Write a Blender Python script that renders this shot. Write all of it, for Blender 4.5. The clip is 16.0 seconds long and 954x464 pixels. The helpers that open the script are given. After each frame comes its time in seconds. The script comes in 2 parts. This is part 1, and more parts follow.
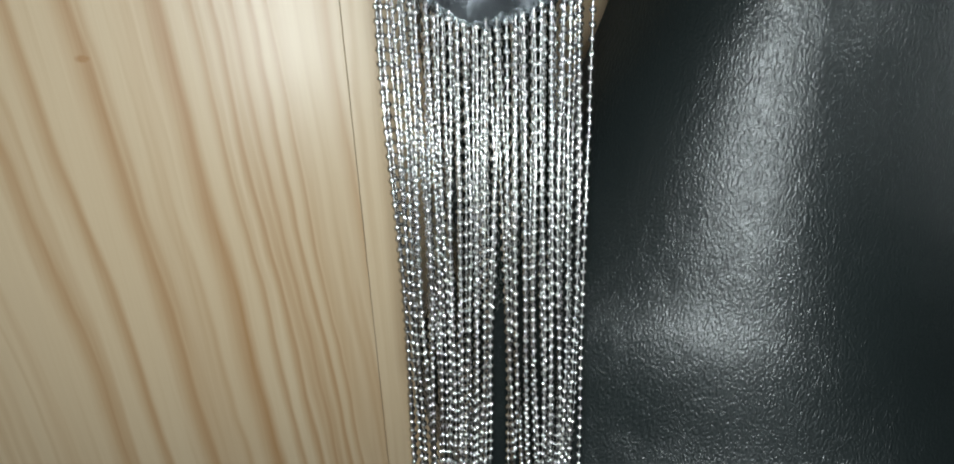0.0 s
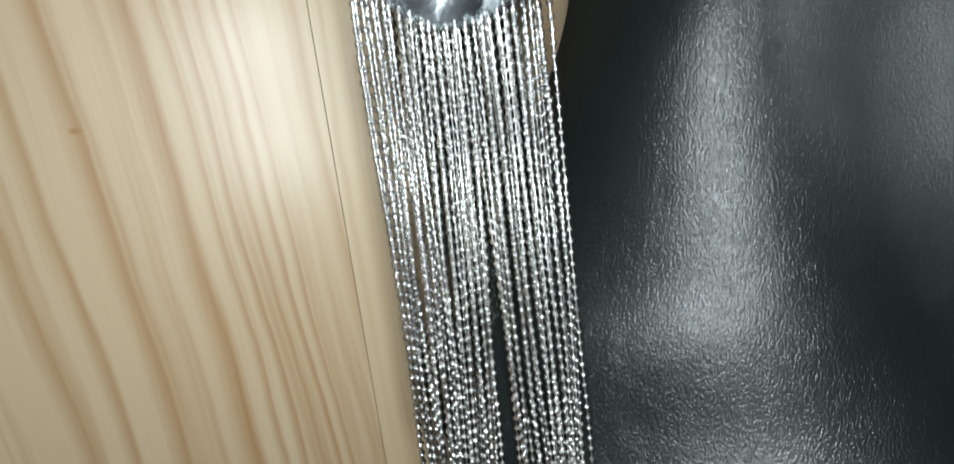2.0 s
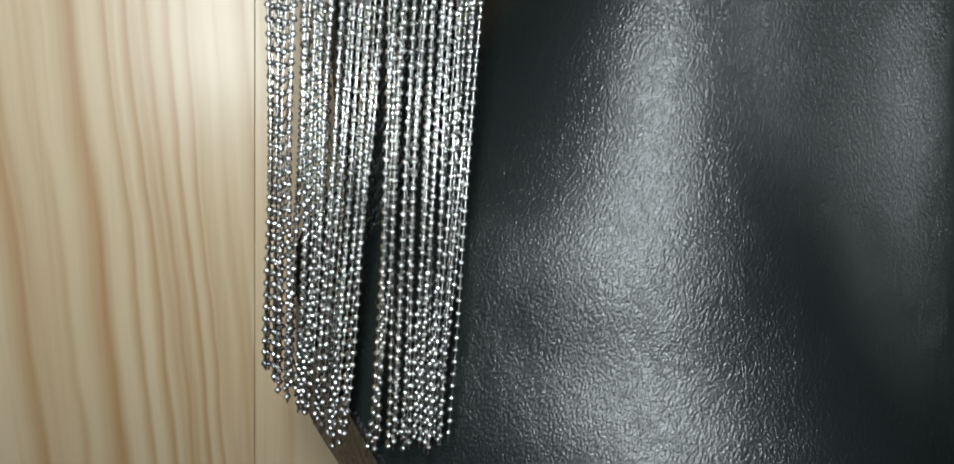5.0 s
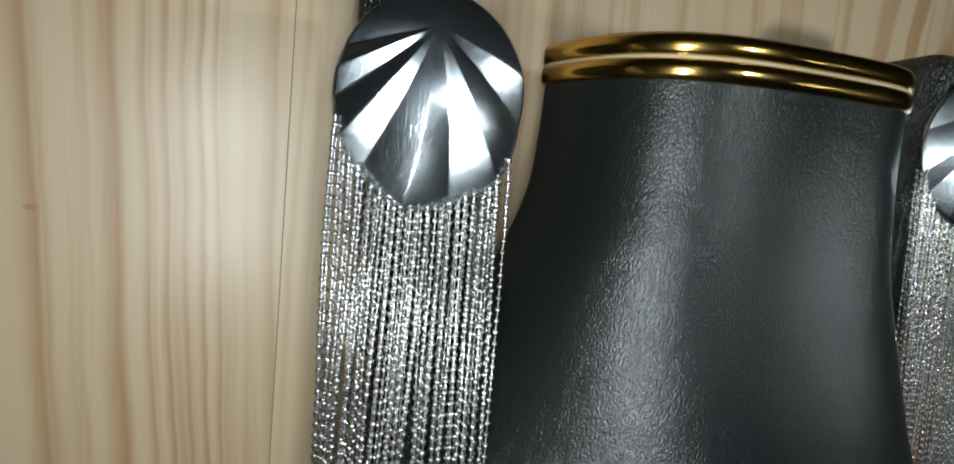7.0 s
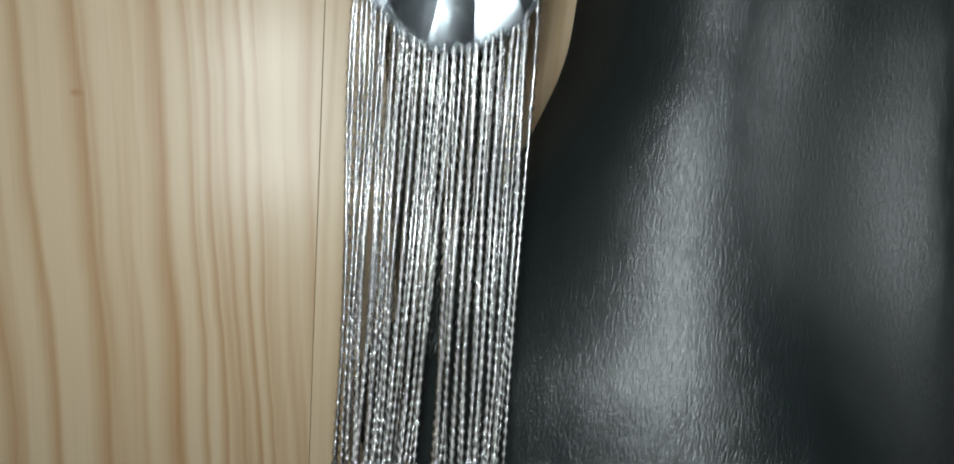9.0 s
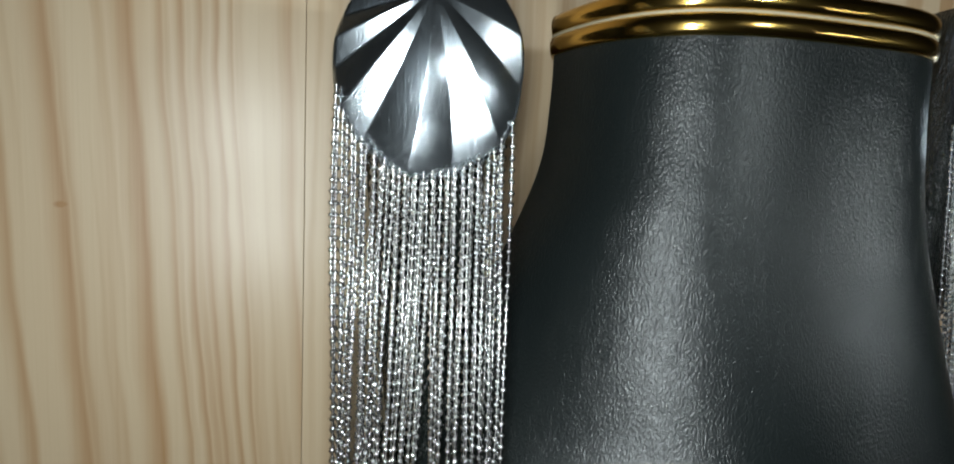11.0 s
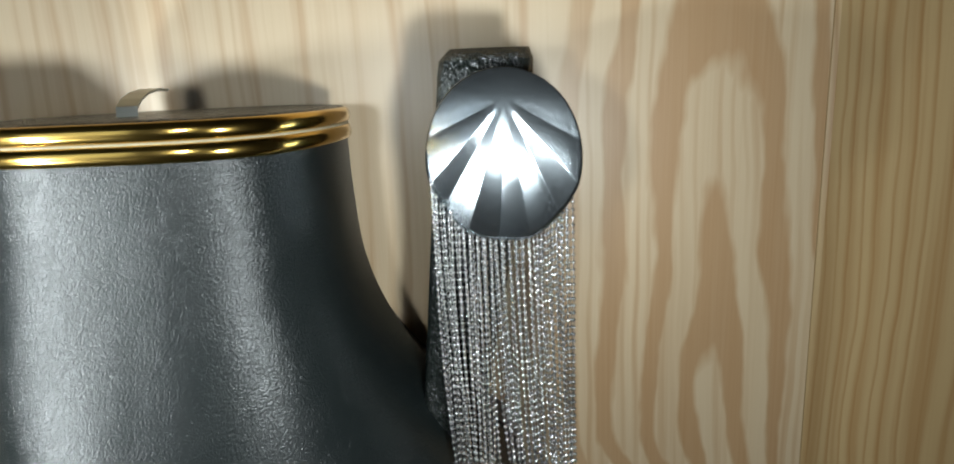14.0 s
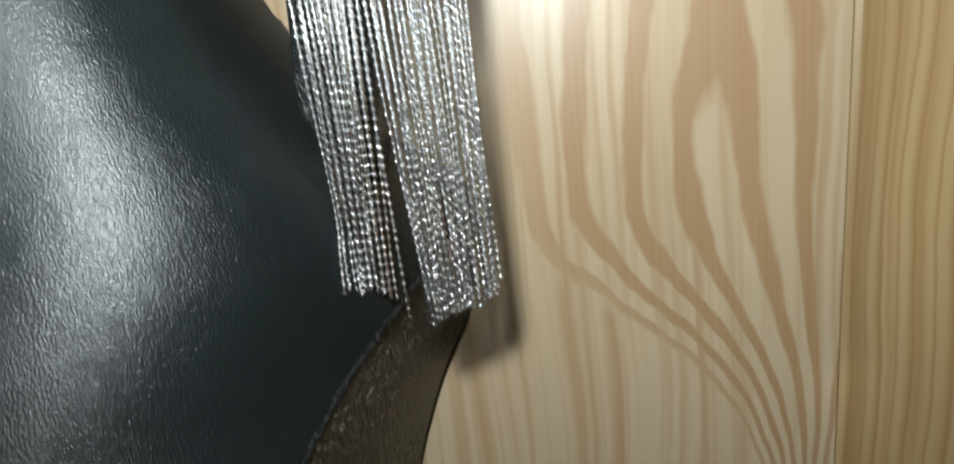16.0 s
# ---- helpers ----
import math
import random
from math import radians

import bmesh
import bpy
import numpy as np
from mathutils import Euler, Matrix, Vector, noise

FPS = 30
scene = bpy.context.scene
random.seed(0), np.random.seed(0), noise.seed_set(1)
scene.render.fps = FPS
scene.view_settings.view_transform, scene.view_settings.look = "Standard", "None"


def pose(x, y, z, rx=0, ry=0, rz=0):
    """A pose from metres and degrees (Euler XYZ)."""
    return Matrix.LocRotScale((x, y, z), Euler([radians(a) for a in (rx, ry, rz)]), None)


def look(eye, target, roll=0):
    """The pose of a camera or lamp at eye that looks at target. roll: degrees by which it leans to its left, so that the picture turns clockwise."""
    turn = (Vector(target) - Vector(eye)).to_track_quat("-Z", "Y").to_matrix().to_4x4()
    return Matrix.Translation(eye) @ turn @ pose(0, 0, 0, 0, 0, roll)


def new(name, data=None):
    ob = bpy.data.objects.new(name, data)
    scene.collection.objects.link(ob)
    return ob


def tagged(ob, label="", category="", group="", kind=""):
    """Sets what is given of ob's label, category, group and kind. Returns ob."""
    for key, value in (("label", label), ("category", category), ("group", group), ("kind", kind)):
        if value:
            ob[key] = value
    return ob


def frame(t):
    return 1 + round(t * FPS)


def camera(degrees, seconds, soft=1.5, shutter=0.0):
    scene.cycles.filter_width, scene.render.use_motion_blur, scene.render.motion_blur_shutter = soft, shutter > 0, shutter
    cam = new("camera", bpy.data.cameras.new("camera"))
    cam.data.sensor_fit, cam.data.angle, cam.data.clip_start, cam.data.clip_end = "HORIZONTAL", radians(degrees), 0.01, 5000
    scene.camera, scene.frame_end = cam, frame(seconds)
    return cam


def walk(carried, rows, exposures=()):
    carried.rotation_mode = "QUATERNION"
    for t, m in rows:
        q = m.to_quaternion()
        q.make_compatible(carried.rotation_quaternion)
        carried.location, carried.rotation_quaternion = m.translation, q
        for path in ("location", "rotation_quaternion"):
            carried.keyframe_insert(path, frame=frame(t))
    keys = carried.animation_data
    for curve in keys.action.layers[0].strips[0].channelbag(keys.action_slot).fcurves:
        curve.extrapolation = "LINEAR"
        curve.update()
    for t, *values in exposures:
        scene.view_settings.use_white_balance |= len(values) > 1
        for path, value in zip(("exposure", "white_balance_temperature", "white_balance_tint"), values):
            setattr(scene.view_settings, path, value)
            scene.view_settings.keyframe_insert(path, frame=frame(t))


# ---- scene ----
K = 1.22  # the plan below is in units of 1.22 m
cam = camera(71.85, 16.0, soft=1.8, shutter=0.3)

# time, eye, heading (to the right), tilt (up), lean; metres and degrees
PATH = [
    (0, (-0.1154, -0.1552, 0.0119), 14.39, -24.66, -1.60),
    (0.5, (-0.1212, -0.1530, 0.0040), 17.59, -25.11, -1.11),
    (1, (-0.1266, -0.1564, 0.0072), 18.75, -21.52, -2.09),
    (1.5, (-0.1214, -0.1604, 0.0106), 20.59, -16.47, -3.99),
    (2, (-0.1199, -0.1641, -0.0028), 16.57, -15.52, -6.67),
    (2.5, (-0.1176, -0.1607, -0.0268), 20.22, -19.55, -1.17),
    (2.7, (-0.1213, -0.1610, -0.0339), 20.41, -21.15, -1.84),
    (3, (-0.1154, -0.1581, -0.0375), 23.08, -17.39, 3.01),
    (3.2, (-0.1188, -0.1616, -0.0324), 24.57, -18.91, 2.82),
    (5.3, (-0.1074, -0.1600, -0.0249), 19.84, -14.32, 5.00),
    (5.5, (-0.1145, -0.1510, -0.0180), 22.00, -17.60, 3.40),
    (6, (-0.1198, -0.1599, -0.0115), 19.94, -9.07, 6.32),
    (6.5, (-0.1194, -0.1645, 0.0080), 21.66, -9.33, 4.94),
    (7, (-0.1209, -0.1686, 0.0098), 21.79, -6.61, 5.31),
    (7.6, (-0.1202, -0.1724, 0.0187), 21.03, -6.33, 3.61),
    (8, (-0.1147, -0.1744, 0.0122), 18.20, -3.65, 2.61),
    (8.5, (-0.1196, -0.1755, 0.0085), 18.99, -7.73, 4.40),
    (9, (-0.1151, -0.1701, -0.0092), 17.15, -9.78, 4.38),
    (9.2, (-0.1169, -0.1718, -0.0228), 17.72, -9.22, 4.14),
    (11.5, (-0.1142, -0.1703, 0.0170), 17.96, -6.30, 2.00),
    (12.1, (-0.0889, -0.1931, 0.0284), 13.04, -8.29, 2.27),
    (12.5, (-0.0599, -0.2015, 0.0278), 14.03, -8.09, 0.72),
    (12.8, (-0.0236, -0.2190, 0.0327), 9.31, -9.37, -0.78),
    (13, (-0.0068, -0.2243, 0.0299), 7.90, -8.24, -0.99),
    (13.2, (0.0147, -0.2267, 0.0339), 6.12, -9.72, -1.15),
    (13.5, (0.0402, -0.2222, 0.0369), 4.07, -11.29, -0.63),
    (13.7, (0.0490, -0.2125, 0.0330), 2.10, -11.30, -1.20),
    (14, (0.0561, -0.2067, 0.0396), 0.00, -13.01, -2.39),
    (14.5, (0.0852, -0.2052, 0.0460), -5.46, -14.09, -3.91),
    (14.6, (0.0845, -0.2035, 0.0475), -6.60, -15.00, -4.60),
    (15, (0.0841, -0.1824, 0.0272), -9.48, -16.58, -5.78),
    (15.6, (0.0798, -0.1691, -0.0134), -5.89, -15.71, -5.60),
    (16, (0.0942, -0.1779, -0.0381), -8.23, -15.05, -6.15),
]


def aim(eye, heading, tilt, lean):
    a, b = radians(heading), radians(tilt)
    way = Vector((math.sin(a) * math.cos(b), math.cos(a) * math.cos(b), math.sin(b)))
    return look(eye, Vector(eye) + way, lean)


EXPOSURES = [(0, 0.4), (0.6, 0.65), (2, 0.5), (3, 0.6), (5.5, 0.4), (7, 0.1), (9, 0.2), (11.5, 0.1), (12.5, 0.3), (13.5, 1.05), (14.5, 1.0), (15, 1.15), (16, 1.75)]
walk(cam, [(t, aim(Vector(e) * K, h, u, r)) for t, e, h, u, r in PATH], EXPOSURES)

# ---- light: fixed spots in place of one moving hand light beside the lens, and the dim room ----
world = bpy.data.worlds.new("room_air")
world.use_nodes = True
world.node_tree.nodes["Background"].inputs[0].default_value = (0.9, 0.95, 1.0, 1)
world.node_tree.nodes["Background"].inputs[1].default_value = 0.07
scene.world = world


def torch_stand_in(place, toward, watts, cone):
    """A bare white spot with a soft-edged beam, fixed where the carried light passes."""
    lamp = bpy.data.lights.new("torch_stand_in", "SPOT")
    lamp.energy, lamp.shadow_soft_size, lamp.color = watts, 0.009, (0.90, 1.0, 1.02)
    lamp.spot_size, lamp.spot_blend = radians(cone), 0.5
    ob = new("torch_stand_in", lamp)
    ob.matrix_world = look(place, toward)
    return ob


torch_stand_in((-0.147, -0.208, 0.014), (-0.110, 0.0, -0.02), 0.72, 168)
torch_stand_in((-0.143, -0.198, -0.044), (-0.100, 0.0, -0.06), 0.56, 168)
# added mid-path fill; also lightens the wall shadows thrown by the left pair
torch_stand_in((0.004, -0.280, 0.050), (0.0, 0.0, 0.06), 0.42, 74)
torch_stand_in((0.100, -0.228, 0.010), (0.138, 0.0, -0.04), 0.80, 116)
# dim bluish room light, added at the left; its source is unseen
lamp = bpy.data.lights.new("unseen_room_light", "AREA")
lamp.energy, lamp.size, lamp.color = 0.55, 0.6, (0.75, 0.9, 1.0)
unseen_room_light = new("unseen_room_light", lamp)
unseen_room_light.matrix_world = look((-0.9, -1.3, 0.2), (0.0, 0.0, 0.0))


# ---- materials ----
def material(name):
    m = bpy.data.materials.new(name)
    m.use_nodes = True
    nt = m.node_tree
    return m, nt, nt.nodes["Principled BSDF"]


class Net:
    """Short hand for wiring nodes."""

    def __init__(self, nt):
        self.nt = nt

    def node(self, kind, links=None, **props):
        n = self.nt.nodes.new(kind)
        for k, v in props.items():
            setattr(n, k, v)
        for k, v in (links or {}).items():
            if hasattr(v, "links"):
                self.nt.links.new(v, n.inputs[k])
            else:
                n.inputs[k].default_value = v
        return n

    def math(self, op, a, b=0.0, c=0.0):
        n = self.node("ShaderNodeMath", operation=op)
        for i, v in enumerate((a, b, c)):
            if hasattr(v, "links"):
                self.nt.links.new(v, n.inputs[i])
            else:
                n.inputs[i].default_value = v
        return n.outputs[0]

    def noise(self, vec, scale, detail=3.0, rough=0.5):
        return self.node("ShaderNodeTexNoise", {"Vector": vec, "Scale": scale, "Detail": detail, "Roughness": rough}).outputs["Fac"]

    def ramp(self, fac, stops, interp="LINEAR"):
        n = self.node("ShaderNodeValToRGB", {"Fac": fac})
        n.color_ramp.interpolation = interp
        el = n.color_ramp.elements
        for i, (p, c) in enumerate(stops):
            e = el[i] if i < 2 else el.new(p)
            e.position, e.color = p, (*c, 1) if len(c) == 3 else c
        return n.outputs["Color"]

    def scaled(self, vec, sx, sy, sz):
        return self.node("ShaderNodeVectorMath", {0: vec, 1: (sx, sy, sz)}, operation="MULTIPLY").outputs[0]

    def bump(self, height, strength, distance):
        return self.node("ShaderNodeBump", {"Height": height, "Strength": strength, "Distance": distance}).outputs[0]

    def mix(self, fac, a, b):
        n = self.node("ShaderNodeMix", data_type="RGBA")
        for i, v in ((0, fac), (6, a), (7, b)):
            if hasattr(v, "links"):
                self.nt.links.new(v, n.inputs[i])
            else:
                n.inputs[i].default_value = (*v, 1) if isinstance(v, tuple) and len(v) == 3 else v
        return n.outputs[2]


PALE, MID, DARK = (0.62, 0.485, 0.325), (0.55, 0.40, 0.245), (0.38, 0.205, 0.085)


def wood(name, lines, lo, hi, knot=None, tone=1.0, lean=0.0, spot=None, tint=(1.0, 1.0, 1.0)):
    """Varnished pine, the growth lines upright. lines: (x, width, depth) of each dark line; the rest is fine grain."""
    m, nt, bsdf = material(name)
    w = Net(nt)
    pos = w.node("ShaderNodeNewGeometry").outputs["Position"]
    xyz = w.node("ShaderNodeSeparateXYZ", {0: pos})
    slow = w.noise(w.scaled(pos, 9, 9, 7), 1.0, 1.5, 0.4)
    fine = w.noise(w.scaled(pos, 60, 60, 22), 1.0, 2.0, 0.5)
    x = w.math("ADD", xyz.outputs[0], w.math("MULTIPLY", w.math("SUBTRACT", slow, 0.5), 0.012))
    x = w.math("ADD", x, w.math("MULTIPLY", xyz.outputs[2], lean))
    x = w.math("ADD", x, w.math("MULTIPLY", w.math("SUBTRACT", fine, 0.5), 0.0035))
    if knot:
        kx, kz, kw, kh = knot
        # a flame figure: loops closed above, their legs swept towards the board's edge below
        below = w.math("MAXIMUM", w.math("SUBTRACT", kz, xyz.outputs[2]), 0.0)
        sweep = w.math("ADD", w.math("MULTIPLY", w.math("POWER", w.math("DIVIDE", below, 0.073), 2.4), 1.5), 1.0)
        swept = w.math("SUBTRACT", hi, w.math("MULTIPLY", w.math("SUBTRACT", hi, x), sweep))
        dx = w.math("DIVIDE", w.math("SUBTRACT", swept, kx), kw)
        dz = w.math("DIVIDE", w.math("MAXIMUM", w.math("SUBTRACT", xyz.outputs[2], kz), 0.0), kh)
        rr = w.math("SQRT", w.math("ADD", w.math("MULTIPLY", dx, dx), w.math("MULTIPLY", dz, dz)))
        rr = w.math("ADD", rr, w.math("MULTIPLY", w.math("SUBTRACT", w.noise(w.scaled(pos, 40, 40, 14), 1.0, 3.0), 0.5), 1.1))
        wave = w.math("SINE", w.math("SUBTRACT", w.math("MULTIPLY", rr, 6.0), 2.0))
        ring = w.math("MINIMUM", w.math("MAXIMUM", w.math("ADD", w.math("MULTIPLY", wave, 1.0), 0.25), 0.0), 0.75)
        near = w.math("SUBTRACT", 1.0, w.math("MINIMUM", w.math("POWER", w.math("MULTIPLY", rr, 0.22), 6.0), 1.0))
        figure = w.math("MULTIPLY", ring, near)
    u = w.math("DIVIDE", w.math("SUBTRACT", x, lo), hi - lo)
    stops = [(0.0, (0, 0, 0))]
    for cx, wd, dp in lines:
        p, q = (cx - lo) / (hi - lo), wd / (hi - lo)
        stops += [(p - q, (0, 0, 0)), (p, (dp, dp, dp)), (p + 0.45 * q, (0, 0, 0))]
    dark = w.ramp(u, stops[:32])
    dark = w.node("ShaderNodeSeparateColor", {0: dark}).outputs[0]
    if knot:
        dark = w.math("MAXIMUM", w.math("MULTIPLY", dark, w.math("SUBTRACT", 1.0, near)), figure)
    streak = w.noise(w.scaled(pos, 900, 900, 12), 1.0, 3.0, 0.6)
    bands = w.noise(w.node("ShaderNodeCombineXYZ", {0: w.math("MULTIPLY", x, 210.0), 2: w.math("MULTIPLY", xyz.outputs[2], 3.0)}).outputs[0], 1.0, 1.5, 0.5)
    if spot:
        sx = w.math("DIVIDE", w.math("SUBTRACT", xyz.outputs[0], spot[0]), 0.0026)
        sz = w.math("DIVIDE", w.math("SUBTRACT", xyz.outputs[2], spot[1]), 0.0016)
        far = w.math("ADD", w.math("MULTIPLY", sx, sx), w.math("MULTIPLY", sz, sz))
        dark = w.math("MAXIMUM", dark, w.math("MAXIMUM", w.math("MULTIPLY", w.math("SUBTRACT", 1.0, far), 1.2), 0.0))
    bands = w.math("MULTIPLY", w.math("MINIMUM", w.math("MAXIMUM", w.math("MULTIPLY", w.math("SUBTRACT", bands, 0.48), 5.0), 0.0), 1.0), 0.5)
    dark = w.math("MAXIMUM", dark, bands)
    wide = w.noise(w.scaled(pos, 55, 55, 5), 1.0, 2.0, 0.5)
    pale = w.mix(w.math("MULTIPLY", wide, 0.9), tuple(c * tone * f for c, f in zip(PALE, tint)), tuple(c * tone * f for c, f in zip(MID, tint)))
    col = w.mix(w.math("MINIMUM", w.math("MULTIPLY", dark, w.math("ADD", 0.75, w.math("MULTIPLY", streak, 0.5))), 1.0), pale, tuple(c * tone * f for c, f in zip(DARK, tint)))
    col = w.mix(w.math("MULTIPLY", w.math("SUBTRACT", streak, 0.45), 0.35), col, tuple(c * tone * f for c, f in zip(DARK, tint)))
    nt.links.new(col, bsdf.inputs["Base Color"])
    bsdf.inputs["Roughness"].default_value = 0.42
    bsdf.inputs["Coat Weight"].default_value = 0.34
    bsdf.inputs["Coat Roughness"].default_value = 0.33
    bmp = w.math("ADD", w.math("MULTIPLY", streak, 0.5), w.noise(w.scaled(pos, 130, 130, 40), 1.0, 2.0))
    nt.links.new(w.bump(bmp, 0.25, 0.0003), bsdf.inputs["Normal"])
    return m


def leather(name, base, rough, grain, depth, wrinkle=0.0, coat=0.0, gloss=0.5):
    """Coated hide or leatherette: small rounded pebbles, with creases where it is gathered."""
    m, nt, bsdf = material(name)
    w = Net(nt)
    pos = w.node("ShaderNodeTexCoord").outputs["Object"]
    warp = w.noise(pos, 140, 2.0)
    v = w.node("ShaderNodeVectorMath", {0: w.scaled(pos, 1.0, 1.0, 0.62), 1: w.node("ShaderNodeCombineXYZ", {0: w.math("MULTIPLY", warp, 0.0028), 2: w.math("MULTIPLY", warp, 0.0016)}).outputs[0]}, operation="ADD").outputs[0]
    cell = w.node("ShaderNodeTexVoronoi", {"Vector": v, "Scale": grain}, feature="SMOOTH_F1").outputs["Distance"]
    cell2 = w.noise(v, grain * 1.4, 2.0)
    h = w.math("ADD", w.math("MULTIPLY", cell, -0.9), w.math("MULTIPLY", cell2, 0.9))
    big = w.noise(pos, 45, 3.0)
    patch = w.noise(pos, 18, 2.0)
    h = w.math("MULTIPLY", h, w.math("ADD", 0.7, w.math("MULTIPLY", patch, 0.6)))
    if wrinkle:
        cr = w.noise(w.scaled(pos, 190, 320, 120), 1.0, 4.0, 0.6)
        h = w.math("ADD", h, w.math("MULTIPLY", w.math("ABSOLUTE", w.math("SUBTRACT", cr, 0.5)), wrinkle))
    nt.links.new(w.bump(h, 1.0, depth), bsdf.inputs["Normal"])
    col = w.mix(w.math("MULTIPLY", big, 0.8), base, tuple(c * 1.6 for c in base))
    nt.links.new(col, bsdf.inputs["Base Color"])
    nt.links.new(w.math("ADD", rough - 0.025, w.math("MULTIPLY", w.noise(pos, 70, 3.0), 0.05)), bsdf.inputs["Roughness"])
    bsdf.inputs["Coat Weight"].default_value = coat
    bsdf.inputs["Coat Roughness"].default_value = 0.2
    bsdf.inputs["Specular IOR Level"].default_value = gloss
    return m


def metal(name, base, rough, brushed=0.0, stretch=(1, 1, 1), tint_noise=0.0):
    m, nt, bsdf = material(name)
    w = Net(nt)
    pos = w.node("ShaderNodeTexCoord").outputs["Object"]
    bsdf.inputs["Metallic"].default_value = 1.0
    n = w.noise(w.scaled(pos, *stretch), 1.0, 3.0, 0.6)
    nt.links.new(w.math("ADD", rough * 0.7, w.math("MULTIPLY", n, rough * 0.6)), bsdf.inputs["Roughness"])
    nt.links.new(w.mix(w.math("MULTIPLY", w.noise(pos, 160, 2.0), tint_noise), base, tuple(c * 0.55 for c in base)), bsdf.inputs["Base Color"])
    if brushed:
        nt.links.new(w.bump(n, brushed, 0.00012), bsdf.inputs["Normal"])
    return m


def plain(name, base, rough):
    m, nt, bsdf = material(name)
    w = Net(nt)
    pos = w.node("ShaderNodeTexCoord").outputs["Object"]
    nt.links.new(w.mix(w.noise(pos, 30, 4.0), base, tuple(c * 0.75 for c in base)), bsdf.inputs["Base Color"])
    bsdf.inputs["Roughness"].default_value = rough
    return m


SEAM_L, SEAM_R = -0.1053 * K, 0.1662 * K
LINES_LEFT = [(-0.1800, 0.004, 0.7), (-0.1705, 0.003, 0.7), (-0.1595, 0.0045, 0.8), (-0.1435, 0.0052, 0.85), (-0.1368, 0.0022, 0.7), (-0.1322, 0.0022, 0.8),
              (-0.1281, 0.0020, 0.75), (-0.1243, 0.0018, 0.8), (-0.1209, 0.0016, 0.7), (-0.1080, 0.0035, 0.6)]
LINES_MID = [(-0.098, 0.002, 0.3), (-0.079, 0.002, 0.35), (-0.064, 0.002, 0.4), (-0.048, 0.002, 0.45), (-0.03, 0.002, 0.4), (-0.011, 0.002, 0.45),
             (0.022, 0.002, 0.4), (0.092, 0.003, 0.6), (0.104, 0.004, 0.7), (0.155, 0.002, 0.5)]
LINES_RIGHT = [(0.1660, 0.001, 0.5), (0.1695, 0.0015, 0.7), (0.1730, 0.001, 0.6), (0.1765, 0.0016, 0.7), (0.1805, 0.001, 0.6), (0.1845, 0.002, 0.7), (0.190, 0.001, 0.6),
               (0.1945, 0.002, 0.7), (0.2, 0.0015, 0.6), (0.207, 0.002, 0.7)]


def sized(lines):
    return [(x * K, w * K, d) for x, w, d in lines]


pine_left = wood("pine_straight", sized(LINES_LEFT), -0.19 * K, -0.105 * K, lean=0.055, spot=(-0.1587 * K, -0.0103 * K))
pine_mid = wood("pine_figured", sized(LINES_MID), -0.1055 * K, 0.163 * K, knot=(0.1345 * K, -0.0765 * K, 0.0135 * K, 0.085 * K))
pine_right = wood("pine_narrow_grain", sized(LINES_RIGHT), 0.16 * K, 0.215 * K, tone=0.68, tint=(1.08, 0.98, 0.74))
black_hide = leather("black_leatherette", (0.006, 0.008, 0.008), 0.31, 2300, 0.00011, gloss=0.38)
creased_hide = leather("creased_dark_leatherette", (0.009, 0.011, 0.010), 0.22, 1200, 0.0006, wrinkle=6.0)
brown_hide = leather("crumpled_dark_brown_leatherette", (0.022, 0.014, 0.008), 0.30, 700, 0.0014, wrinkle=9.0)
piping_hide = leather("glossy_piping", (0.006, 0.006, 0.006), 0.45, 600, 0.0008, wrinkle=4.0, gloss=0.2)
brass = metal("polished_gold", (0.78, 0.50, 0.13), 0.16, 0.15, (60, 60, 300), 0.3)
pale_trim = plain("pale_thread", (0.42, 0.36, 0.25), 0.5)
steel = metal("brushed_silver", (0.60, 0.66, 0.71), 0.24, 0.5, (3500, 3500, 200), 0.1)
chain_metal = metal("cut_silver", (0.56, 0.555, 0.545), 0.24, 0.0, (900, 900, 900), 0.1)
hanger_metal = metal("dull_zinc", (0.45, 0.45, 0.40), 0.35, 0.2, (400, 400, 400), 0.4)
plaster = plain("room_plaster", (0.36, 0.34, 0.31), 0.8)


# ---- making meshes ----
CX = -0.0147 * K
TURN = 0.12  # the bust hangs a little askew: one side stands nearer the wall


def askew(x):
    return TURN * (x - CX)


def part(name, bm, mat, parent=None, label="", smooth=True):
    me = bpy.data.meshes.new(name)
    bmesh.ops.recalc_face_normals(bm, faces=bm.faces)
    if parent and parent.name.split(".")[0] == "display_bust":
        for v in bm.verts:
            v.co.y += askew(v.co.x)
    bm.to_mesh(me)
    bm.free()
    me.materials.append(mat)
    for p in me.polygons:
        p.use_smooth = smooth
    ob = new(name, me)
    ob.parent = parent
    if label:
        tagged(ob, label)
    return ob


def box(x0, x1, y0, y1, z0, z1, bevel=0.0, segments=2):
    bm = bmesh.new()
    bmesh.ops.create_cube(bm, size=1, matrix=Matrix.Translation(((x0 + x1) / 2, (y0 + y1) / 2, (z0 + z1) / 2)) @ Matrix.Diagonal((x1 - x0, y1 - y0, z1 - z0, 1)))
    if bevel:
        bmesh.ops.bevel(bm, geom=bm.edges[:], offset=bevel, segments=segments, affect="EDGES", profile=0.6)
    return bm


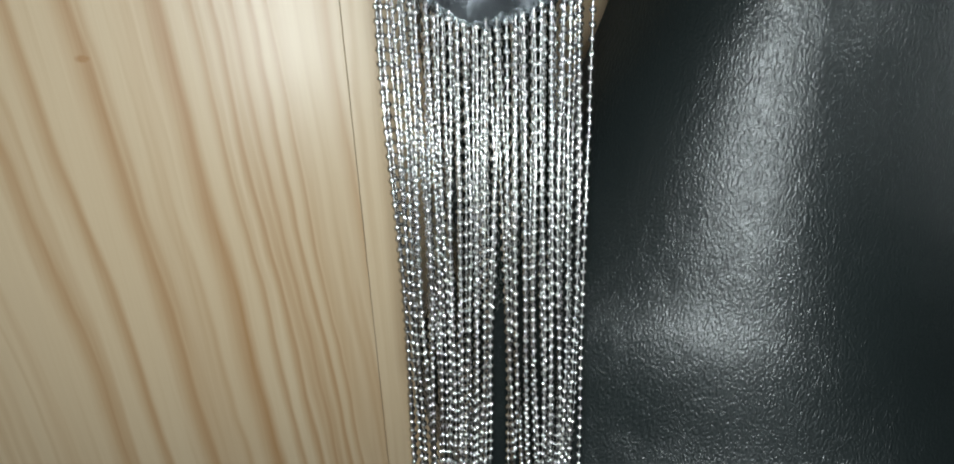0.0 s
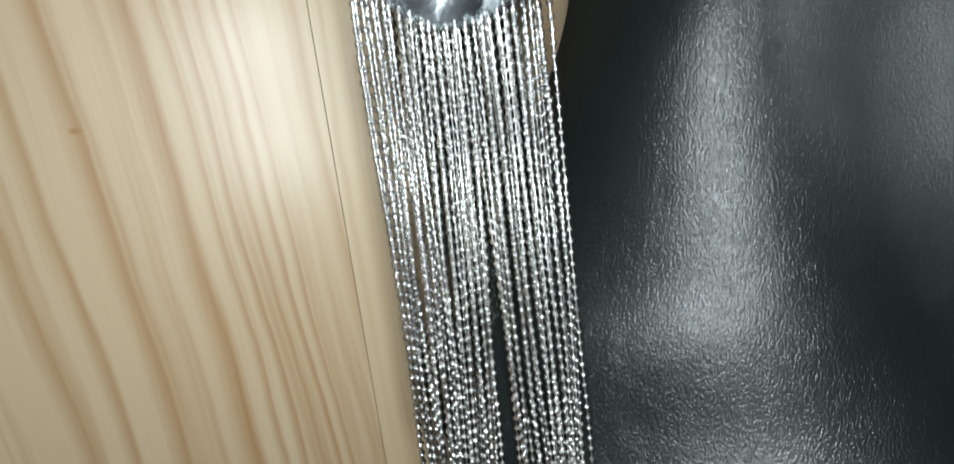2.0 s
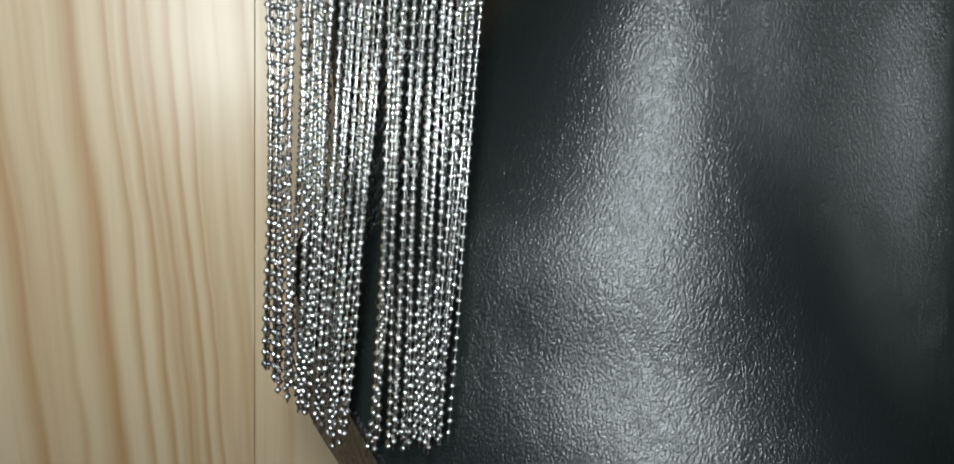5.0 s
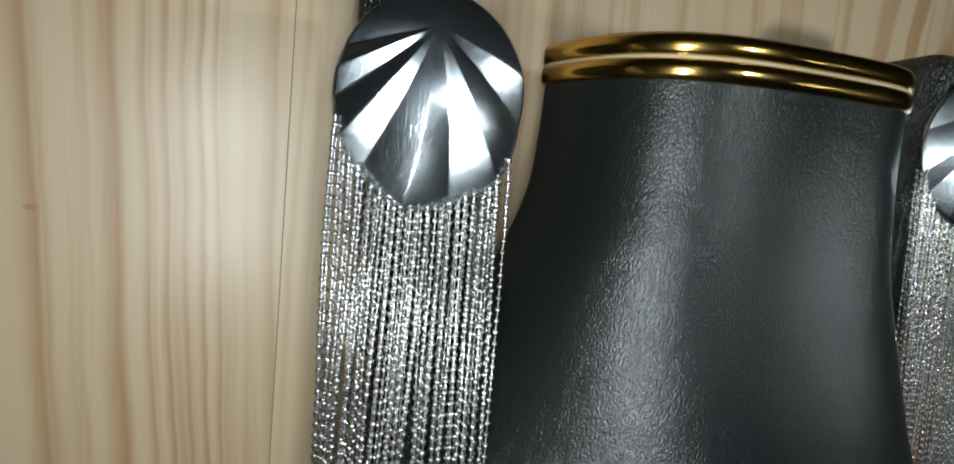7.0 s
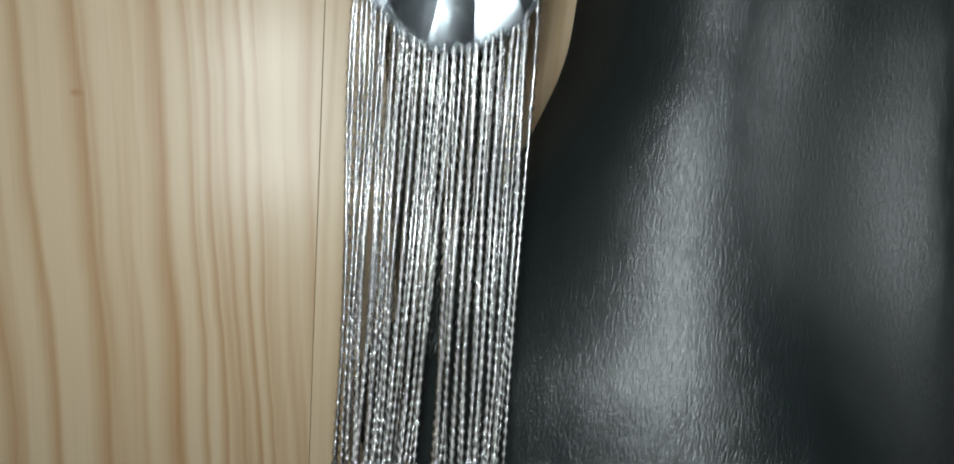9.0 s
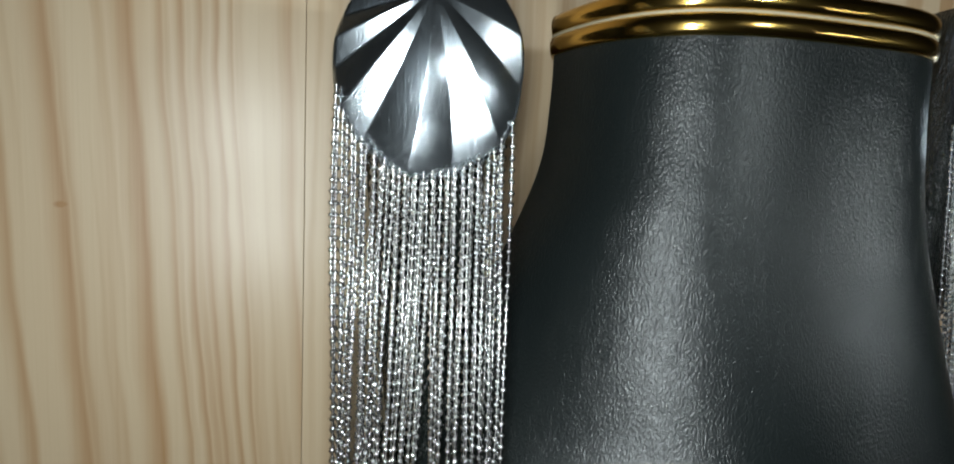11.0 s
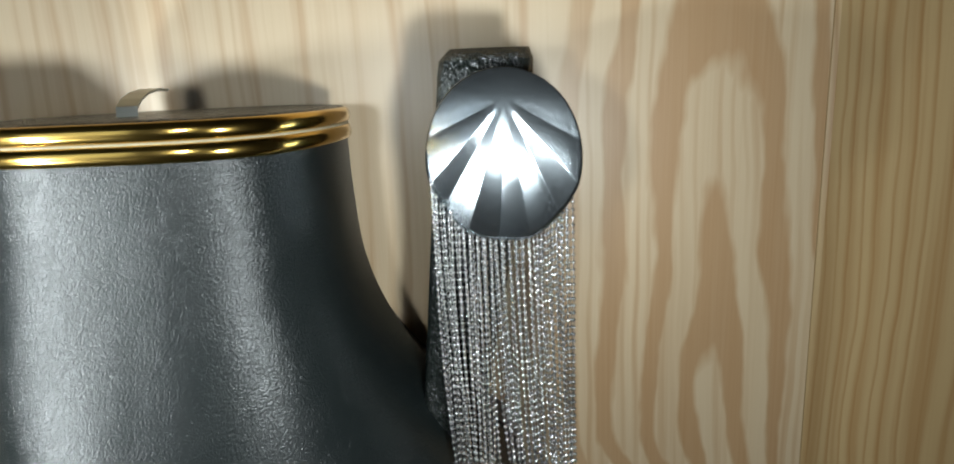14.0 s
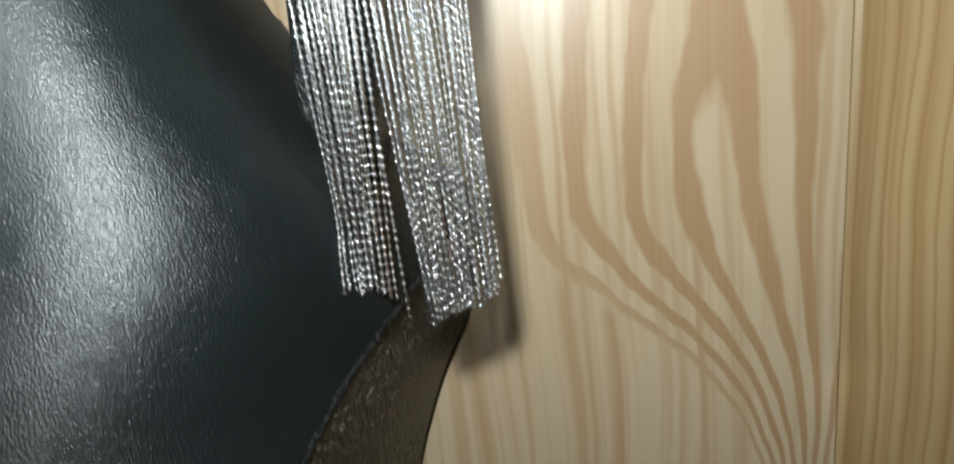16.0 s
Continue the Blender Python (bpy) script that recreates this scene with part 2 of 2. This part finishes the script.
def sheet(rows, close=False):
    """Faces between rows of points."""
    bm = bmesh.new()
    vs = [[bm.verts.new(p) for p in row] for row in rows]
    n = len(rows[0])
    for a, b in zip(vs, vs[1:]):
        for i in range(n if close else n - 1):
            j = (i + 1) % n
            bm.faces.new((a[i], a[j], b[j], b[i]))
    return bm


def tube(points, radius, sides=8, squash=1.0):
    """A round bar along points, its ends closed."""
    rows = []
    for i, p in enumerate(points):
        a, b = Vector(points[max(i - 1, 0)]), Vector(points[min(i + 1, len(points) - 1)])
        d = (b - a).normalized()
        s = d.cross(Vector((0, 0, 1)))
        s = s.normalized() if s.length > 1e-4 else Vector((1, 0, 0))
        u = s.cross(d)
        r = radius(i / (len(points) - 1)) if callable(radius) else radius
        rows.append([Vector(p) + r * (math.cos(k) * s + squash * math.sin(k) * u) for k in (2 * math.pi * q / sides for q in range(sides))])
    bm = sheet(rows, True)
    bm.verts.ensure_lookup_table()
    bm.faces.new(bm.verts[:sides][::-1])
    bm.faces.new(bm.verts[-sides:])
    return bm


def curve(table, z):
    """Smooth reading of a table of (z, value), z falling."""
    zs = [r[0] for r in table][::-1]
    vs = [r[1] for r in table][::-1]
    k = int(np.clip(np.searchsorted(zs, z) - 1, 0, len(zs) - 2))
    h = zs[k + 1] - zs[k]
    slope = lambda i: (vs[min(i + 1, len(vs) - 1)] - vs[max(i - 1, 0)]) / (zs[min(i + 1, len(zs) - 1)] - zs[max(i - 1, 0)])
    s = min(max((z - zs[k]) / h, 0.0), 1.0)
    return ((2 * s**3 - 3 * s**2 + 1) * vs[k] + (s**3 - 2 * s**2 + s) * h * slope(k) + (-2 * s**3 + 3 * s**2) * vs[k + 1] + (s**3 - s**2) * h * slope(k + 1))


# ---- the room: a panelled wall, plain walls round it ----
wall_back = tagged(new("wall_panelling"), "varnished pine panelling with upright grain", kind="structure")
edges = [-1.6, -1.3, -1.0, -0.7, -0.42, SEAM_L, SEAM_R, 0.48, 0.76, 1.04, 1.32, 1.6]
for a, b in zip(edges, edges[1:]):
    mat = pine_left if b <= SEAM_L + 1e-6 else pine_mid if a < SEAM_R - 1e-6 else pine_right
    bm = box(a + 0.00006, b - 0.00006, 0.0, 0.018, -1.0, 1.2, 0.0026 if a >= SEAM_R - 1e-6 else 0.00015)
    part("plank", bm, mat, wall_back, smooth=False)
part("backing", box(-1.6, 1.6, 0.019, 0.03, -1.0, 1.2), plaster, wall_back, smooth=False)
tagged(part("floor", box(-1.6, 1.6, -3.0, 0.03, -1.04, -1.0), plaster, smooth=False), "plain brown floor", kind="structure")
tagged(part("ceiling", box(-1.6, 1.6, -3.0, 0.03, 1.2, 1.24), plaster, smooth=False), "plain dim ceiling", kind="structure")
tagged(part("wall_south", box(-1.6, 1.6, -3.04, -3.0, -1.0, 1.2), plaster, smooth=False), "plain plastered wall", kind="structure")
tagged(part("wall_west", box(-1.64, -1.6, -3.0, 0.03, -1.0, 1.2), plaster, smooth=False), "plain plastered wall", kind="structure")
tagged(part("wall_east", box(1.6, 1.64, -3.0, 0.03, -1.0, 1.2), plaster, smooth=False), "plain plastered wall", kind="structure")

# ---- the display bust ----
def sized_table(rows):
    return [(z * K, v * K) for z, v in rows]


WIDE_L = sized_table([(0.038, 0.0420), (0.026, 0.0422), (0.016, 0.0425), (0.004, 0.0438), (-0.011, 0.0492), (-0.024, 0.0555), (-0.034, 0.0610), (-0.045, 0.0690), (-0.054, 0.0785),
          (-0.063, 0.0840), (-0.074, 0.0832), (-0.083, 0.0790), (-0.090, 0.0745), (-0.0995, 0.0680), (-0.111, 0.0592), (-0.125, 0.0490), (-0.150, 0.032), (-0.172, 0.018)])
WIDE_R = sized_table([(0.038, 0.0372), (0.026, 0.0375), (0.0135, 0.0378), (-0.006, 0.0396), (-0.023, 0.0450), (-0.038, 0.0535), (-0.047, 0.0612), (-0.056, 0.0695), (-0.065, 0.0770),
          (-0.072, 0.0825), (-0.078, 0.0815), (-0.0874, 0.0730), (-0.0993, 0.0627), (-0.112, 0.0555), (-0.135, 0.0420), (-0.155, 0.030), (-0.172, 0.020)])
BASE_Y = sized_table([(0.038, -0.034), (0.0, -0.033), (-0.03, -0.031), (-0.06, -0.031), (-0.09, -0.035), (-0.12, -0.038), (-0.172, -0.038)])
DEEP = sized_table([(0.038, 0.0435), (0.0, 0.0460), (-0.03, 0.053), (-0.06, 0.064), (-0.09, 0.081), (-0.12, 0.109), (-0.15, 0.138), (-0.172, 0.152)])
BACK_W = sized_table([(0.038, 0.022), (0.0, 0.023), (-0.015, 0.029), (-0.034, 0.050), (-0.045, 0.064), (-0.054, 0.074), (-0.063, 0.0810), (-0.078, 0.0825), (-0.106, 0.0800), (-0.129, 0.0690), (-0.15, 0.061), (-0.174, 0.054)])


# the bulge goes on wider than the cut edge below the shoulders
FULL_L = [r for r in WIDE_L if r[0] > -0.056 * K] + sized_table([(-0.063, 0.0848), (-0.074, 0.0880), (-0.090, 0.0895), (-0.12, 0.0880), (-0.172, 0.0880)])
FULL_R = [r for r in WIDE_R if r[0] > -0.067 * K] + sized_table([(-0.076, 0.0838), (-0.090, 0.0872), (-0.12, 0.0880), (-0.172, 0.0880)])


def half_width(z, side):
    return curve(WIDE_L if side < 0 else WIDE_R, z)


def back_width(z, side):
    tuck = (0.014 if side < 0 else 0.007) * K * min(max((z / K + 0.075) / 0.02, 0.0), 1.0)  # above the shoulder tips the face hides the flank
    return min(curve(BACK_W, z), half_width(z, side) - tuck) if z > -0.075 * K else curve(BACK_W, z)


def front_y(x, z):
    """The leather's face at x, z."""
    z = min(max(z, -0.172 * K), 0.038 * K)
    full = curve(FULL_L if x < CX else FULL_R, z)
    s = (x - CX) / full
    s = min(abs(s), 1.0)
    q = min(max((-z / K + 0.005) / 0.08 if x < CX else (-z / K - 0.015) / 0.09, 0.0), 1.0)
    q = q * q * (3 - 2 * q)
    square, edge = (3.6 - 1.90 * q, 0.36 + 0.90 * q) if x < CX else (3.0 - 1.15 * q, 0.40 + 0.76 * q)
    # the neck is flat in front with a tight corner on one side; only the chest hangs askew
    shape = (1 - s**square) ** edge
    return curve(BASE_Y, z) - curve(DEEP, z) * shape - askew(x) * (1 - q) * shape


bust = tagged(new("display_bust"), "black leatherette jewellery bust with gold neck bands, hung on pine panelling", "display bust")
BACK_Y = -0.012 * K
Z_ROWS = [K * (0.0314 - 0.2045 * i / 110) for i in range(111)]
S_COLS = [math.sin(math.pi / 2 * (i / 40)) for i in range(-40, 41)]
front = []
for z in Z_ROWS:
    front.append([(CX + s * half_width(z, s), front_y(CX + s * half_width(z, s) * 0.99999, z), z) for s in S_COLS])
part("front_panel", sheet(front), black_hide, bust, "grained black leatherette front")
# the crumpled flank between the face and the back board
for sign in (-1, 1):
    rows = []
    for z in Z_ROWS:
        xf = CX + sign * half_width(z, sign)
        yf = front_y(CX + (xf - CX) * 0.99999, z)
        xb = CX + sign * back_width(z, sign)
        rows.append([(xf + (xb - xf) * k / 8, yf + (BACK_Y - yf) * k / 8 - 0.0012 * math.sin(math.pi * k / 8), z) for k in range(9)])
    part("flank", sheet(rows), brown_hide, bust, "crumpled dark brown leatherette flank")
    rim = [(CX + sign * (half_width(z, sign) - 0.0006), front_y(CX + sign * half_width(z, sign) * 0.99999, z) - 0.0004, z) for z in Z_ROWS if z < -0.05]
    part("edge_piping", tube(rim, lambda k: 0.0011, 8), piping_hide, bust, "glossy black rolled edge")
# back board and top
outline = [(CX + s * back_width(z, s), z) for s in (-1, 1) for z in (Z_ROWS if s > 0 else Z_ROWS[::-1])]
part("back_board", sheet([[(x, y, z) for x, z in outline] for y in (BACK_Y - 0.0005, BACK_Y + 0.003)], True), brown_hide, bust)
bm = bmesh.new()
bm.faces.new([bm.verts.new((x, BACK_Y + 0.003, z)) for x, z in outline])
part("back_cover", bm, brown_hide, bust, smooth=False)
Z_CAP = 0.0347 * K
ring = [(CX + s * half_width(Z_CAP, s), front_y(CX + s * half_width(Z_CAP, s) * 0.99999, Z_CAP)) for s in S_COLS]
ring = [(CX + (ring[0][0] - CX) * 0.5, BACK_Y)] + ring + [(CX + (ring[-1][0] - CX) * 0.5, BACK_Y)]
cap_rows = [[(CX + (x - CX) * k, BACK_Y + (y - BACK_Y) * k, Z_CAP + z) for x, y in ring] for k, z in
            ((1.0, -0.0075), (1.005, -0.0018), (1.0, -0.0008), (0.985, -0.0002), (0.95, 0.0), (0.5, 0.0), (0.0, 0.0))]
part("neck_cap", sheet(cap_rows), creased_hide, bust, "dark leatherette neck top")


def neck_band(z, high, out):
    prof = [(-1.0, -0.1), (-0.95, 0.35), (-0.7, 0.75), (-0.3, 0.97), (0.0, 1.0), (0.3, 0.97), (0.7, 0.75), (0.95, 0.35), (1.0, -0.1)]
    path = []
    n = 72
    for i in range(n + 1):
        s = math.sin(math.pi / 2 * (2 * i / n - 1))
        hw = half_width(z, s)
        path.append((CX + s * hw, front_y(CX + s * hw * 0.99999, z)))
    ends = list(zip(path[:1] + path[:-1], path[1:] + path[-1:]))
    path = [(x, y, Vector((b[1] - a[1], a[0] - b[0], 0)).normalized()) for (x, y), (a, b) in zip(path, ends)]
    lx, rx = path[0][0], path[-1][0]
    turn_l = [(CX + (lx - CX) * f, BACK_Y + (path[0][1] - BACK_Y) * g, Vector((-1, 0.6, 0)).normalized()) for f, g in ((0.5, 0.0), (0.74, 0.35), (0.93, 0.75))]
    turn_r = [(CX + (rx - CX) * f, BACK_Y + (path[-1][1] - BACK_Y) * g, Vector((1, 0.6, 0)).normalized()) for f, g in ((0.93, 0.75), (0.74, 0.35), (0.5, 0.0))]
    path = turn_l + path + turn_r
    return sheet([[Vector((x, y, z + high * h)) + nn * (out * o) for h, o in prof] for x, y, nn in path])


part("gold_band", neck_band(0.0322 * K, 0.0020 * K, 0.0012 * K), brass, bust, "polished gold half-round band")
part("gold_band", neck_band(0.0280 * K, 0.0020 * K, 0.0012 * K), brass, bust, "polished gold half-round band")
part("band_trim", neck_band(0.0301 * K, 0.0004 * K, 0.0007 * K), pale_trim, bust, "pale line between gold bands")
# hanger at the back of the neck
hang = [(-0.017, -0.050, 0.0350), (-0.017, -0.0495, 0.0372), (-0.0175, -0.046, 0.0388), (-0.0185, -0.040, 0.0402), (-0.0195, -0.032, 0.0410), (-0.0203, -0.025, 0.0408)]
bm = sheet([[(K * (x - 0.004) + w, K * (y - 0.006), K * (z - 0.0008) + dz) for w, dz in ((-0.0028, 0), (0.0028, 0), (0.0028, 0.0007), (-0.0028, 0.0007))] for x, y, z in hang], True)
part("hanger", bm, hanger_metal, bust, "dull bent metal hanging tab", False)


def ear_arm(top_in, top_out, low_in, low_out, z_top, y_front):
    """A padded strip that rises from the shoulder beside the neck."""
    rows = []
    z_top, top_in, top_out, low_in, low_out = (K * v for v in (z_top, top_in, top_out, low_in, low_out))
    zs = [z_top - (z_top + 0.062 * K) * i / 40 for i in range(41)]
    for z in zs:
        k = (z_top - z) / (z_top + 0.055 * K)
        xi = top_in + (low_in - top_in) * k
        xo = top_out + (low_out - top_out) * min(1.0, k * 1.05) ** 1.3
        yf = y_front * K + 0.010 * k
        yb = -0.007 * K
        r = 0.003
        if z > z_top - 0.006:
            q = (z - (z_top - 0.006)) / 0.006
            lean = 0.006 * (1 - math.sqrt(max(0.0, 1 - q * q)))
            yf += lean * 0.8
            xi -= (xi - xo) * 0.10 * q**3
            xo += (xi - xo) * 0.04 * q**3
        xbi, xbo = xi + (xo - xi) * 0.60, xo + (xi - xo) * 0.28
        ring = [(xbi, yb), (xi, yf + r), (xi - (xi - xo) * 0.05, yf + r * 0.3), (xi - (xi - xo) * 0.16, yf)]
        ring += [(xi + (xo - xi) * f, yf - 0.0006) for f in (0.35, 0.5, 0.65)]
        ring += [(xo + (xi - xo) * 0.16, yf), (xo + (xi - xo) * 0.05, yf + r * 0.3), (xo, yf + r), (xbo, yb)]
        rows.append([(x, y, z) for x, y in ring])
    bm = sheet(rows, True)
    bm.verts.ensure_lookup_table()
    bm.faces.new([bm.verts[i] for i in range(11)])
    return part("ear_arm", bm, creased_hide, bust, "creased glossy black leatherette ear strip")


ear_arm(-0.0782, -0.1010, -0.0710, -0.0920, 0.0385, -0.0495)
ear_arm(0.0490, 0.0712, 0.0390, 0.0560, 0.0468, -0.0605)

# ---- the earrings ----
ICO = bmesh.new()
bmesh.ops.create_icosphere(ICO, subdivisions=1, radius=1.0)
ICO.verts.index_update()
BALL_V = np.array([v.co[:] for v in ICO.verts])
BALL_F = [tuple(v.index for v in f.verts) for f in ICO.faces]
ICO.free()
PITCH, BALL, LINK = 0.00225, 0.00066, 0.0002


def strand_mesh(points, rng):
    """Beads strung on a thin wire along points."""
    pts = np.array(points)
    seg = np.linalg.norm(np.diff(pts, axis=0), axis=1)
    run = np.concatenate([[0], np.cumsum(seg)])
    verts, faces = [], []
    s = rng.uniform(0, PITCH)
    while s < run[-1]:
        c = np.array([np.interp(s, run, pts[:, k]) for k in range(3)])
        turn = np.array(Euler((rng.uniform(0, 6.28), rng.uniform(0, 6.28), 0)).to_matrix())
        base = len(verts)
        verts += [tuple(v) for v in (BALL_V * (1, 1, 1.08)) @ turn.T * BALL + c]
        faces += [tuple(base + i for i in f) for f in BALL_F]
        s += PITCH
    base = len(verts)
    for p in pts:
        verts += [tuple(p + LINK * np.array(d)) for d in ((1, 0, 0), (0, -1, 0), (-1, 0, 0), (0, 1, 0))]
    for i in range(len(pts) - 1):
        for k in range(4):
            a, b = base + 4 * i + k, base + 4 * i + (k + 1) % 4
            faces.append((a, b, b + 4, a + 4))
    me = bpy.data.meshes.new("bead_strand")
    me.from_pydata(verts, [], faces)
    me.polygons.foreach_set("use_smooth", [True] * len(faces))
    me.materials.append(chain_metal)
    return me


def shell_mesh(cx, cy, cz, rx, rz, lean, roll, folds):
    """A domed scallop disc: sharp folds fan out from a point near its top, over a plain crescent.
    folds: (angle from straight down, height) of each crest and valley; lean: how far one side stands nearer the wall."""
    bm = bmesh.new()
    n_a, n_r = 360, 28
    ca, sa = math.cos(roll), math.sin(roll)
    angles, heights = [f[0] for f in folds], [f[1] for f in folds]
    apex = 0.66 * rz
    grid = []
    for j in range(n_r + 1):
        q = j / n_r
        row = []
        for i in range(n_a):
            a = 2 * math.pi * i / n_a
            ex, ez = math.sin(a) * rx, math.cos(a) * rz
            ang = math.degrees(math.atan2(ex, apex - ez))
            crest = float(np.interp(ang, angles, heights))
            low = min(max((100 - abs(ang)) / 30, 0.0), 1.0)
            notch = 1 + 0.022 * (crest - 0.5) * low
            x, z = ex * notch * q, apex + (ez * notch - apex) * q
            dome = 0.0050 * (1 - ((x / rx) ** 2 + (z / rz) ** 2))
            y = -dome - 0.0021 * (crest - 0.5) * low * min(max(q - 0.12, 0.0) * 1.3, 1.0) ** 0.8
            xr, zr = x * ca - z * sa, x * sa + z * ca
            row.append(bm.verts.new((cx + xr, cy + y + lean * xr, cz + zr)))
        grid.append(row)
    for a, b in zip(grid, grid[1:]):
        for i in range(n_a):
            j = (i + 1) % n_a
            bm.faces.new((a[i], a[j], b[j], b[i]))
    bmesh.ops.remove_doubles(bm, verts=bm.verts[:], dist=1e-6)
    rim = [e for e in bm.edges if e.is_boundary]
    out = bmesh.ops.extrude_edge_only(bm, edges=rim)
    for v in out["geom"]:
        if isinstance(v, bmesh.types.BMVert):
            v.co.y += 0.0008
    return bm


FOLDS_A = [(-100, 0.5), (-74, 0.1), (-63, 0.9), (-51, 0.0), (-38, 0.9), (-24, 0.0), (-7, 1.0), (8, 0.0), (25, 1.0), (46, 0.0), (66, 0.6), (100, 0.5)]
FOLDS_B = [(-100, 0.5), (-62, 0.3), (-40, 1.0), (-28, 0.0), (-14, 1.0), (-1, 0.1), (12, 1.0), (27, 0.0), (42, 0.8), (62, 0.3), (100, 0.5)]


def earring(disc, folds, top, low, gap, ends, seed, strays):
    """disc: centre, half sizes, lean, roll; top and low: (x, y) of the fringe's two edges; gap: where the fringe parts."""
    thing = tagged(new("earring"), "silver scallop earring with beaded chain fringe hung on black bust", "earring", group="pair of earrings")
    (cx, cy, cz), (rx, rz), lean, roll = disc
    part("scallop", shell_mesh(cx, cy, cz, rx, rz, lean, roll, folds), steel, thing, "brushed silver pleated scallop disc")
    part("stud", tube([(cx, cy + 0.012, cz + 0.006), (cx, cy - 0.003, cz + 0.006)], 0.0015, 10), steel, thing)
    rng = random.Random(seed)
    (lx, ly), (rx1, ry) = top
    (lx1, ly1), (rx2, ry1) = low
    for n, back, shift in ((23, 0.0, 0.0), (22, 0.0016, 0.5), (20, 0.0032, 0.25)):
        for i in range(n):
            f = (i + shift) / (n - 1)
            if f > 1:
                continue
            x0 = lx + (rx1 - lx) * f
            dx = min(abs(x0 - cx) / rx, 0.97)
            z0 = cz - rz * math.sqrt(1 - dx * dx) + 0.0015
            # two bunches part towards the bottom
            g0, glo, ghi = gap
            x1 = lx1 + (glo - lx1) * (f / g0) if f < g0 else ghi + (rx2 - ghi) * ((f - g0) / (1 - g0))
            stray = not back and i in strays
            if stray:
                x1 = strays[i] * K
            x1 += rng.uniform(-0.0006, 0.0006)
            z1 = np.interp(f, [e[0] for e in ends], [e[1] for e in ends]) + rng.uniform(-0.0016, 0.0016)
            sway, slack = rng.uniform(0.0001, 0.0005), rng.uniform(0, 6.28)
            pts = []
            for k in range(25):
                q = k / 24
                z = z0 + (z1 - z0) * q
                x = x0 + (x1 - x0) * (q ** (4.0 if stray else 1.5)) + sway * math.sin(q * 8 + slack)
                y_a, y_b = ly + (ry - ly) * f, ly1 + (ry1 - ly1) * f
                y = y_a + (y_b - y_a) * q + back + rng.uniform(-0.00015, 0.00015)
                if z < -0.03:
                    y = min(y, front_y(x, z) + askew(x) - 0.0012 + back * 0.5)
                pts.append((x, y, z))
            ob = new("bead_strand", strand_mesh(pts, rng))
            ob.parent = thing
    return thing


def at_size(values):
    return tuple(v * K for v in values)


earring((at_size((-0.0907, -0.0685, 0.0173)), at_size((0.0146, 0.0172)), -0.24, 0.02), FOLDS_A,
        (at_size((-0.1048, -0.0660)), at_size((-0.0781, -0.0722))), (at_size((-0.1046, -0.0650)), at_size((-0.0795, -0.0790))),
        (0.58, -0.0935 * K, -0.0885 * K),
        [(f, z * K) for f, z in [(0.0, -0.0751), (0.10, -0.0780), (0.3, -0.0812), (0.5, -0.0843), (0.6, -0.0862), (0.8, -0.0845), (1.0, -0.0825)]],
        11, {13: -0.0895, 14: -0.0905})
earring((at_size((0.0626, -0.0562, 0.0223)), at_size((0.0178, 0.0199)), -0.22, -0.04), FOLDS_B,
        (at_size((0.0455, -0.0535)), at_size((0.0788, -0.0555))), (at_size((0.0495, -0.0560)), at_size((0.0800, -0.0540))),
        (0.40, 0.0580 * K, 0.0645 * K),
        [(f, z * K) for f, z in [(0.0, -0.0815), (0.2, -0.0818), (0.38, -0.0845), (0.42, -0.0908), (0.6, -0.0898), (0.8, -0.0875), (0.95, -0.0845), (1.0, -0.0825)]],
        12, {9: 0.0605, 22: 0.0802})
